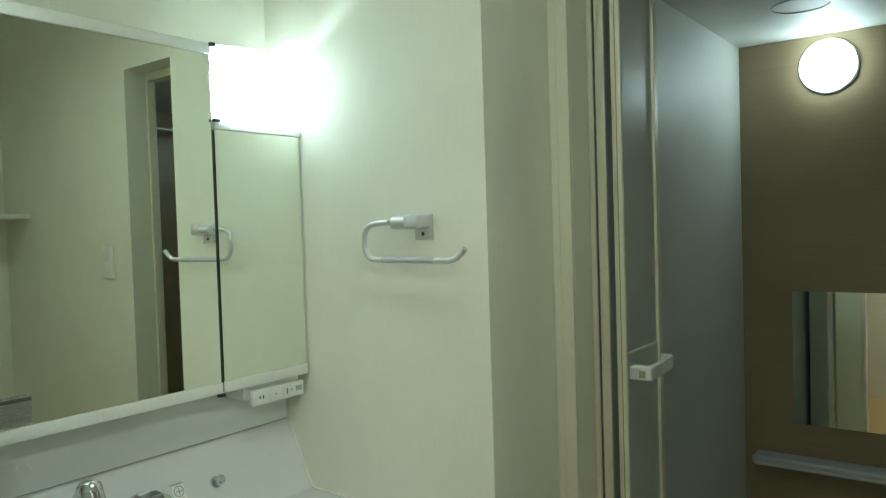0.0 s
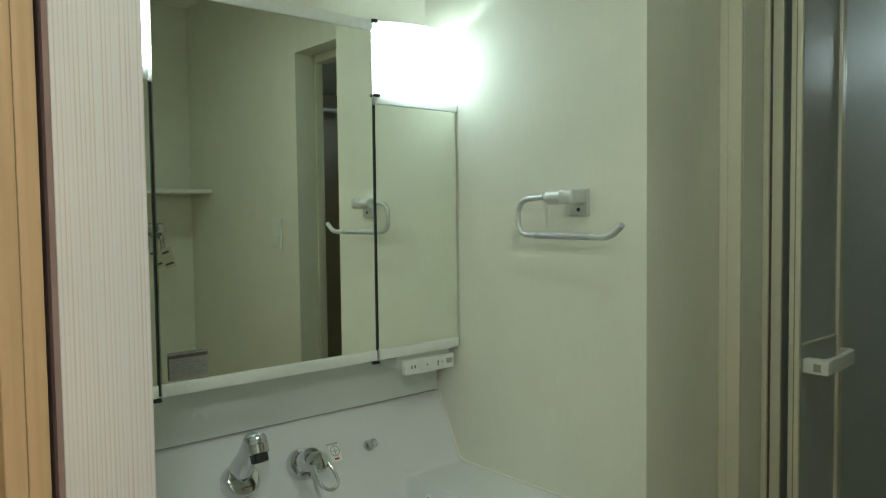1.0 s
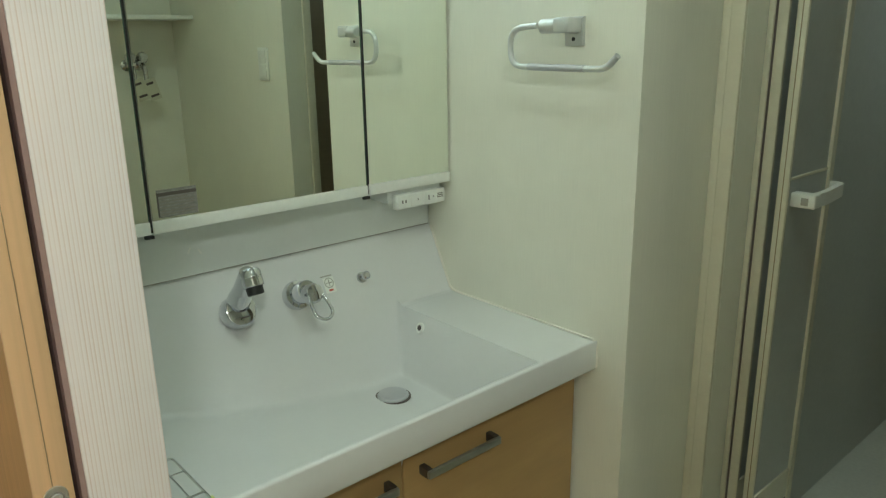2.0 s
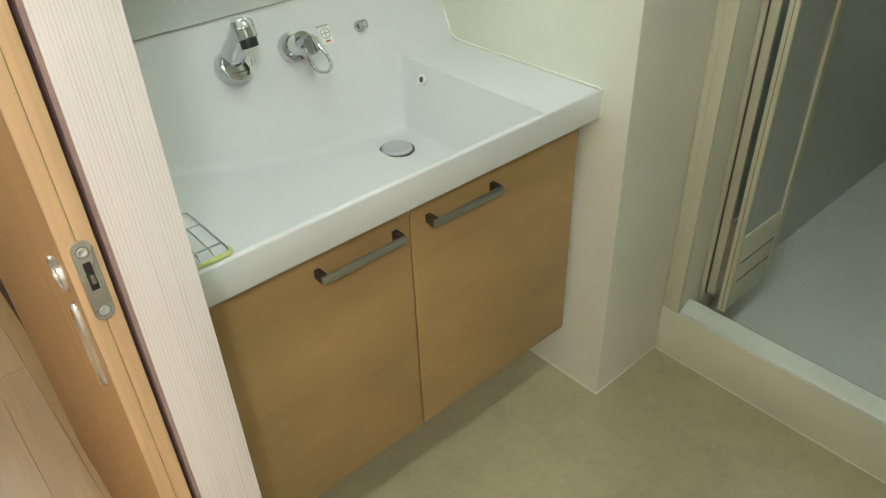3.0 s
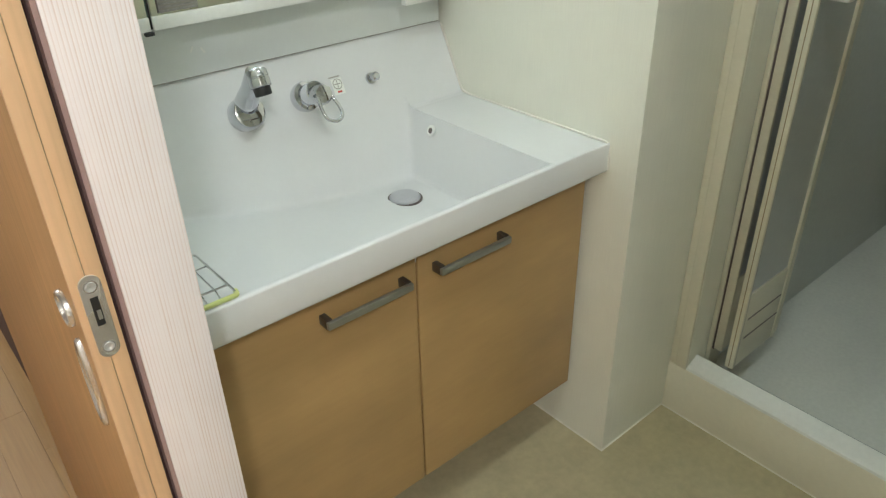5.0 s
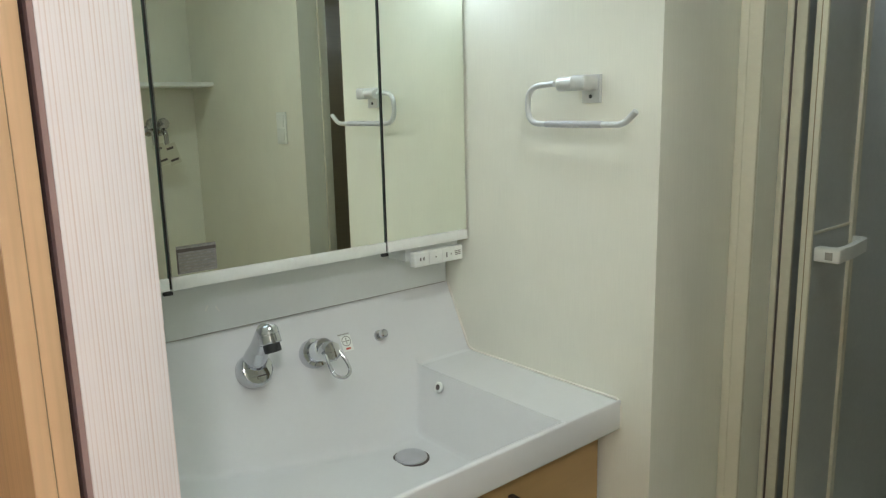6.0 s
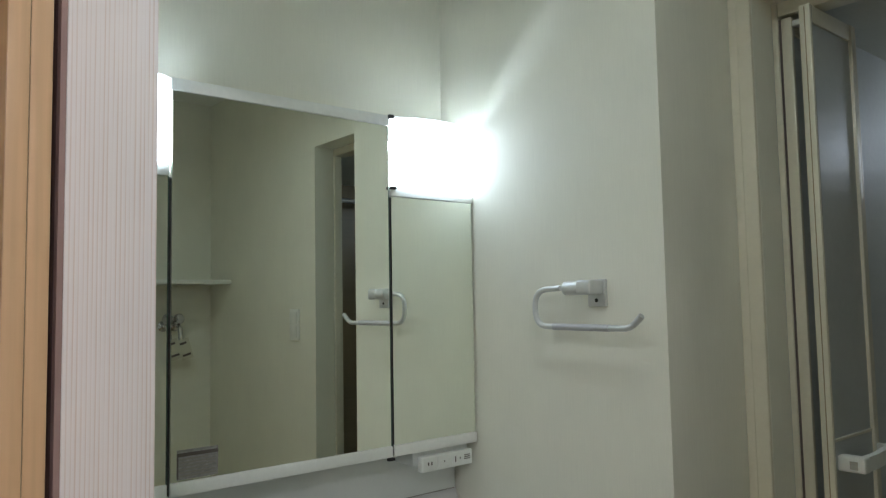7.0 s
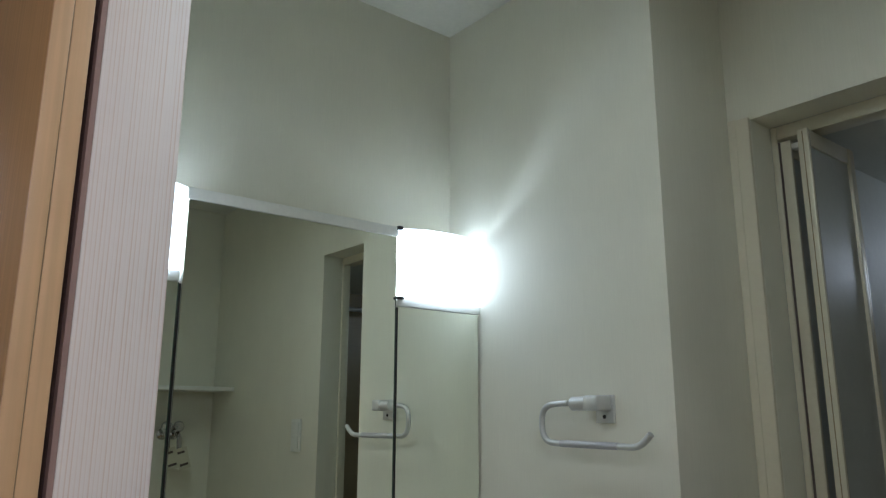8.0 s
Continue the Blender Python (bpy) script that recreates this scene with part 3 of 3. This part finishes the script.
# ---- towel ring ----
def towel_ring():
    t = thing("towel_ring", (0, -0.467, 1.40), "satin silver open towel ring on a square wall plate", "towel ring")
    part("wall_plate", boxes((-0.008, 0.0, -0.488, -0.446, 1.368, 1.420, 0.0015)), SATIN, t)
    part("bracket", boxes((-0.048, -0.006, -0.484, -0.448, 1.391, 1.419, 0.005, 3)), SATIN, t)
    part("screw", lathe([(0.004, 0), (0.0038, 0.001), (0.001, 0.0012)], Matrix.Translation((-0.008, -0.467, 1.380)) @ Matrix.Rotation(radians(-90), 4, "Y"), 12), BLACK, t)
    part("sleeve", tube([(-0.034, -0.452, 1.404), (-0.034, -0.414, 1.404), (-0.034, -0.412, 1.404)], [0.0135, 0.0135, 0.0115], 20), SATIN, t, "pale grey sleeve")
    bar = rounded([(-0.034, -0.400, 1.405), (-0.037, -0.334, 1.402), (-0.037, -0.334, 1.330), (-0.048, -0.572, 1.329), (-0.050, -0.598, 1.352)], 0.034, 8)
    part("bar", tube(bar, 0.0058, 14), SATIN, t)
    part("grip", tube([(-0.0393, -0.385, 1.3297), (-0.0458, -0.525, 1.3293)], 0.0066, 14), GRIP, t, "grey grip sleeve")


towel_ring()


# ---- bathroom folding door ----
def leaf(t, y, x0, x1, front):
    z0, z1 = SILL + 0.003, 1.945
    d = part("leaf", boxes((x0, x0 + 0.011, y - 0.011, y + 0.011, z0, z1, 0.003), (x1 - 0.014, x1, y - 0.011, y + 0.011, z0, z1, 0.003),
                           (x0 + 0.011, x1 - 0.014, y - 0.008, y + 0.008, z1 - 0.035, z1, 0.002), (x0 + 0.011, x1 - 0.014, y - 0.008, y + 0.008, z0, z0 + 0.215, 0.002)), ALUM, t, "cream aluminium leaf frame")
    part("pane", boxes((x0 + 0.010, x1 - 0.013, y - 0.004, y + 0.004, z0 + 0.213, z1 - 0.034)), FROST, d, "frosted grey panel")
    if front:
        for k in range(2):
            part("vent_slot", boxes((x0 + 0.028, x1 - 0.018, y - 0.0092, y - 0.0075, z0 + 0.080 + 0.056 * k, z0 + 0.084 + 0.056 * k)), TEXTGREY, d)
        part("middle_rail", boxes((x0 + 0.010, x1 - 0.013, y - 0.0075, y + 0.008, 1.107, 1.113, 0.0015)), ALUM, d)
        part("grip_plate", boxes((x0 + 0.010, x1 - 0.013, y - 0.0058, y + 0.006, 1.048, 1.107)), FROST, d, "frosted grey plate behind the pull")
        block = part("latch_box", boxes((x0 + 0.026, x0 + 0.052, y - 0.054, y - 0.005, 1.054, 1.083, 0.004, 3)), WHITEPLASTIC, d, "cream plastic latch block")
        part("latch_button", boxes((x0 + 0.0252, x0 + 0.027, y - 0.041, y - 0.027, 1.060, 1.075, 0.0004)), SEAMGREY, block, "grey latch button")
        bm = bmesh.new()
        path = rounded([(x0 + 0.046, y - 0.044, 0), (x0 + 0.090, y - 0.046, 0), (x1 - 0.002, y - 0.034, 0), (x1 - 0.001, y - 0.004, 0)], 0.014, 5)
        rows = []
        for p, q in zip(path, path[1:] + [path[-1] * 2 - path[-2]]):
            side = Vector((-(q - p).y, (q - p).x, 0)).normalized() * 0.006
            rows.append([bm.verts.new((c.x, c.y, z)) for c, z in ((p - side, 1.055), (p + side, 1.055), (p + side, 1.082), (p - side, 1.082))])
        for ra, rb in zip(rows, rows[1:]):
            for k in range(4):
                bm.faces.new((ra[k], ra[(k + 1) % 4], rb[(k + 1) % 4], rb[k]))
        bm.faces.new(rows[0])
        bm.faces.new(rows[-1][::-1])
        part("pull_bar", bm, WHITEPLASTIC, d, "cream plastic pull bar")
        part("stile_groove", boxes((x0 + 0.0065, x0 + 0.0078, y - 0.0114, y - 0.0108, z0 + 0.004, z1 - 0.004)), SEAMGREY, d)
    return d


def folding_door():
    t = thing("folding_door", (X_BATH + 0.1, -0.75, SILL), "cream framed folding bathroom door with frosted panels, folded open", "folding door")
    leaf(t, -0.692, 0.341, 0.503, False)
    leaf(t, -0.747, 0.299, 0.503, True)
    part("hinge_cover", boxes((0.504, 0.516, -0.757, -0.682, SILL + 0.012, 1.945, 0.004)), ALUM, t)
    part("guide_pin", boxes((0.345, 0.365, -0.735, -0.701, 1.925, 1.937, 0.002)), SILLWHITE, t)
    # Dark strip fills the slit beside the rear leaf to paint its shade.
    part("hinge_slit_shade", boxes((0.342, 0.350, -0.6812, -0.6768, SILL, 1.945)), INK, t, "dark strip for the shaded slit at the hinge")
    part("end_groove", boxes((0.2983, 0.2992, -0.7485, -0.7467, SILL + 0.01, 1.94)), TOEBOARD, t)


folding_door()
structure("bath_door_frame", boxes(
    (X_BATH + 0.080, X_BATH + 0.130, -0.6766, Y_OPEN, Z_BATHF, Z_OPEN, 0.002), (X_BATH + 0.080, X_BATH + 0.112, Y_OPEN2, Y_OPEN2 + 0.013, Z_BATHF, Z_OPEN, 0.003),
    (X_BATH + 0.080, X_BATH + 0.130, Y_OPEN2 + 0.012, -0.6766, Z_OPEN - 0.030, Z_OPEN, 0.003)), ALUM, "cream aluminium frame of the bathroom door", "door frame")
structure("bath_sill_rail", boxes((X_BATH + 0.036, X_BATH + 0.038, Y_OPEN2 + 0.01, Y_OPEN - 0.02, SILL - 0.02, SILL - 0.001)), STEEL, "dark seal line of the threshold", "trim")


# ---- bathroom things ----
def bath_lamp():
    t = thing("bath_lamp", (X_FAR, -0.945, 1.877), "round white lit bathroom wall lamp", "wall lamp")
    m = Matrix.Translation((X_FAR, -0.945, 1.877)) @ Matrix.Rotation(radians(-90), 4, "Y")
    part("base", lathe([(0.089, 0.0), (0.090, 0.010), (0.084, 0.016)], m, 40), SATIN, t)
    part("globe", lathe([(0.084, 0.014), (0.085, 0.024), (0.080, 0.038), (0.065, 0.049), (0.042, 0.056), (0.011, 0.060), (0.001, 0.0602)], m, 40), GLOBE, t, "glowing white glass globe")


def bath_mirror():
    t = thing("bath_mirror", (X_FAR, -1.0, 0.62), "frameless rectangular bathroom mirror on the brown wall", "mirror")
    part("glass", boxes((X_FAR - 0.006, X_FAR, -1.30, -0.823, 0.683, 1.136)), MIRRORDIM, t)


def bath_shelf():
    t = thing("bath_shelf", (X_FAR, -1.0, 0.47), "pale grey bathroom ledge under the mirror", "shelf")
    part("ledge", boxes((X_FAR - 0.085, X_FAR, -1.45, -0.703, 0.548, 0.574, 0.008, 3)), GRIP, t)
    part("ledge_rail", tube([(X_FAR - 0.078, -1.44, 0.551), (X_FAR - 0.078, -0.712, 0.551)], 0.008, 10), SATIN, t)


def drying_rod():
    t = thing("drying_rod", (1.0, -1.90, 1.88), "satin steel laundry rod high across the bathroom", "rod")
    part("rod", tube([(X_BATH + 0.105, -1.90, 1.88), (X_FAR - 0.004, -1.90, 1.88)], 0.011, 12), SATIN, t)
    for x in (X_BATH + 0.100, X_FAR - 0.008):
        part("rod_socket", tube([(x, -1.90, 1.88), (x + 0.008, -1.90, 1.88)], 0.022, 14), WHITEPLASTIC, t)


structure("bath_ceiling_hatch", tube([(1.130 + 0.077 * math.cos(2 * math.pi * k / 40), -0.945 + 0.077 * math.sin(2 * math.pi * k / 40), Z_BATHC - 0.001) for k in range(40)], 0.002, 6, True), STEEL,
          "thin round hatch joint in the bathroom ceiling", "hatch")
drying_rod()
bath_lamp()
bath_mirror()
bath_shelf()


# ---- things seen in the mirror ----
def wall_shelf():
    t = thing("wall_shelf", (-0.2, Y_SOUTH, 1.48), "white wall shelf over the washing machine taps", "shelf")
    part("board", boxes((-0.70, X_BATH, Y_SOUTH, -2.065, 1.480, 1.498, 0.002)), WHITEPLASTIC, t)


def wall_switch():
    t = thing("wall_switch", (X_BATH, -1.456, 1.30), "white double rocker wall switch", "switch")
    part("plate", boxes((X_BATH - 0.008, X_BATH, -1.492, -1.420, 1.240, 1.362, 0.003)), WHITEPLASTIC, t)
    for z in (1.252, 1.305):
        part("rocker", boxes((X_BATH - 0.011, X_BATH - 0.007, -1.482, -1.430, z, z + 0.046, 0.001)), SILLWHITE, t)


def washer_tap(x):
    t = thing("washer_tap", (x, Y_SOUTH, 1.30), "chrome washing machine tap with a hanging paper tag", "tap", "taps under the wall shelf")
    out = Matrix.Rotation(radians(-90), 4, "X")
    m = Matrix.Translation((x, Y_SOUTH, 1.290)) @ out
    part("flange", lathe([(0.026, 0), (0.025, 0.006), (0.013, 0.010), (0.013, 0.05), (0.010, 0.052)], m, 18), CHROME, t)
    part("spout", tube(rounded([(x, Y_SOUTH + 0.045, 1.290), (x, Y_SOUTH + 0.075, 1.283), (x, Y_SOUTH + 0.085, 1.225)], 0.02), 0.011, 12), CHROME, t)
    part("knob", lathe([(0.012, 0.045), (0.024, 0.050), (0.026, 0.062), (0.020, 0.074), (0.001, 0.076)], Matrix.Translation((x, Y_SOUTH, 1.322)) @ out, 16), CHROME, t)
    bm = boxes((-0.026, 0.026, -0.001, 0.001, -0.095, 0))
    bm.transform(Matrix.Translation((x + 0.004, Y_SOUTH + 0.098, 1.232)) @ Matrix.Rotation(radians(-16), 4, "Y"))
    tag = part("tag", bm, PAPER, t, "hanging paper tag")
    for k in range(2):
        bm = boxes((-0.020, 0.018 - 0.006 * (k % 2), 0.001, 0.0016, -0.080 + 0.055 * k, -0.070 + 0.055 * k))
        bm.transform(Matrix.Translation((x + 0.004, Y_SOUTH + 0.098, 1.232)) @ Matrix.Rotation(radians(-16), 4, "Y"))
        part("text_bar", bm, INK, tag)


wall_shelf()
wall_switch()
washer_tap(0.032)
washer_tap(0.084)


# ---- sliding door ----
def sliding_door():
    t = thing("sliding_door", (-1.016, -0.3, 0.006), "honey wood sliding door slid open along the hall wall", "door")
    ye, yb = Y_JAMB, 0.12
    part("panel", boxes((-1.032, -1.000, ye + 0.004, yb, 0.006, 2.0, 0.001)), DOORWOOD, t)
    part("edge_band", boxes((-1.032, -1.0164, ye, ye + 0.0038, 0.006, 2.0, 0.001)), DOOREDGE, t, "pale wood edge band")
    part("edge_band", boxes((-1.0158, -1.000, ye, ye + 0.0038, 0.006, 2.0, 0.001)), DOOREDGE, t, "pale wood edge band")
    part("edge_seam", boxes((-1.0165, -1.0157, ye + 0.0012, ye + 0.0038, 0.006, 2.0)), TOEBOARD, t)
    # hook lock in the edge
    cx = -1.0152
    lock = bmesh.new()
    outline = [(cx + 0.0099 * math.cos(a), 1.0087 + 0.0099 * math.sin(a)) for a in [math.pi * k / 12 for k in range(13)]]
    outline += [(cx + 0.0099 * math.cos(a), 0.9373 + 0.0099 * math.sin(a)) for a in [math.pi + math.pi * k / 12 for k in range(13)]]
    f = [lock.verts.new((x, ye - 0.0018, z)) for x, z in outline]
    b = [lock.verts.new((x, ye + 0.0005, z)) for x, z in outline]
    lock.faces.new(f)
    lock.faces.new(b[::-1])
    for i in range(len(f)):
        lock.faces.new((f[i], b[i], b[(i + 1) % len(f)], f[(i + 1) % len(f)]))
    plate = part("lock_plate", lock, LOCKSTEEL, t, "satin steel lock plate")
    part("slot", boxes((cx - 0.0036, cx + 0.0036, ye - 0.0024, ye - 0.0017, 0.9646, 0.9956)), BLACK, plate)
    part("hook", boxes((cx - 0.0012, cx + 0.0026, ye - 0.0030, ye - 0.0022, 0.9711, 0.9815, 0.0004)), STEEL, plate)
    for z in (1.0069, 0.9392):
        part("screw_recess", lathe([(0.0066, 0), (0.0066, 0.0004), (0.0008, 0.0004)], Matrix.Translation((cx, ye - 0.0018, z)) @ Matrix.Rotation(radians(90), 4, "X"), 18), TEXTGREY, plate)
        part("screw", lathe([(0.0052, 0.0003), (0.0046, 0.0014), (0.0030, 0.0012), (0.0022, 0.0006), (0.0005, 0.0004)], Matrix.Translation((cx, ye - 0.0018, z)) @ Matrix.Rotation(radians(90), 4, "X"), 18), SATIN, plate)
    # finger pulls on the face
    for z0, z1, y0, y1 in ((0.950, 0.989, -0.708, -0.668), (0.822, 0.937, -0.708, -0.681)):
        m = Matrix.Translation((-1.0318, (y0 + y1) / 2, (z0 + z1) / 2)) @ Matrix.Diagonal((1, (y1 - y0) / 2, (z1 - z0) / 2, 1)) @ Matrix.Rotation(radians(-90), 4, "Y")
        part("finger_pull", lathe([(1.0, 0.0), (1.0, 0.003), (0.96, 0.0052), (0.88, 0.0060), (0.80, 0.0050), (0.74, 0.0020), (0.01, 0.0016)], m, 32), LOCKSTEEL, t, "satin steel oval finger pull")
    return t


sliding_door()
# Dark strip set in the gap behind the sliding door, painting its shade.
structure("door_gap_shade", boxes((-0.9997, -0.9947, Y_JAMB + 0.012, 1.2, 0, 2.03)), DARKGAP, "dark strip for the shaded gap between sliding door and jamb", "trim")
structure("hall_baseboard", boxes((-0.999, X_HALL - 0.0001, 0.13, 3.2, 0, 0.06, 0.002)), DOORWOOD, "honey wood hall baseboard", "baseboard")


# ---- hall lamp ----
def ceiling_lamp(x, y, glow, label, size=1.0):
    t = thing("ceiling_lamp", (x, y, CEIL), label, "ceiling lamp")
    m = Matrix.Translation((x, y, CEIL)) @ Matrix.Rotation(radians(180), 4, "X")
    part("ring", lathe([(0.10 * size, 0), (0.10 * size, 0.02), (0.085 * size, 0.028)], m, 32), SATIN, t)
    part("diffuser", lathe([(r * size, h) for r, h in ((0.072, 0.02), (0.068, 0.045), (0.045, 0.058), (0.001, 0.062))], m, 32), glow, t, "glowing diffuser")


def downlight(x, y):
    t = thing("ceiling_downlight", (x, y, CEIL), "white can downlight under the washroom ceiling, lit", "ceiling lamp")
    m = Matrix.Translation((x, y, CEIL)) @ Matrix.Rotation(radians(180), 4, "X")
    can = bmesh.new()
    rings = [[can.verts.new(m @ Vector((r * math.cos(a), r * math.sin(a), h))) for a in [2 * math.pi * k / 36 for k in range(36)]] for r, h in ((0.120, 0.0), (0.124, 0.047), (0.118, 0.050), (0.113, 0.0))]
    for ra, rb in zip(rings, rings[1:]):
        for k in range(36):
            can.faces.new((ra[k], ra[(k + 1) % 36], rb[(k + 1) % 36], rb[k]))
    part("can", can, SATIN, t)
    part("diffuser", lathe([(0.110, 0.004), (0.108, 0.012), (0.06, 0.015), (0.001, 0.016)], m, 36), ROOMGLOW, t, "glowing diffuser")


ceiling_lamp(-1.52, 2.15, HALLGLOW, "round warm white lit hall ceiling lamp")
# Unseen lamp, added to light the jamb and doorway from the south.
ceiling_lamp(-1.55, -2.15, HALLGLOW, "large round warm white lit lamp, added unseen to the hall ceiling", 1.27)
downlight(-0.54, -1.06)

# ---- hall floor of single planks ----
hall = structure("hall_floor", boxes((-2.15, X_HALL + 0.04, -3.1, 3.3, -0.05, -0.006)), PLANKJOINT, "golden wood plank hall floor", "floor")
PLANK_W, PLANK_L = 0.086, 0.91
plank_meshes = {}


def plank_mesh(length):
    key = round(length, 3)
    if key not in plank_meshes:
        bm = boxes((-PLANK_W / 2 + 0.0003, PLANK_W / 2 - 0.0003, -key / 2 + 0.0002, key / 2 - 0.0002, -0.006, 0.0, 0.0006, 1))
        me = bpy.data.meshes.new("plank")
        bm.to_mesh(me)
        bm.free()
        me.materials.append(PLANKWOOD)
        plank_meshes[key] = me
    return plank_meshes[key]


col = 0
structure("door_threshold", boxes((-0.959, -0.93, Y_JAMB2, Y_JAMB, -0.006, 0.003, 0.001)), DOORWOOD, "honey wood doorway threshold strip", "threshold")
x = -0.959 - PLANK_W / 2
while x > -2.05:
    y = -3.0 - PLANK_L * ((0.14 + 0.79 * (col - 1)) % 1.0)
    while y < 3.2:
        y0, y1 = max(y, -3.0), min(y + PLANK_L, 3.2)
        if y1 - y0 > 0.02:
            ob = new("plank", plank_mesh(y1 - y0))
            ob.location = (x, (y0 + y1) / 2, 0)
            ob.parent = hall
        y += PLANK_L
    x -= PLANK_W
    col += 1
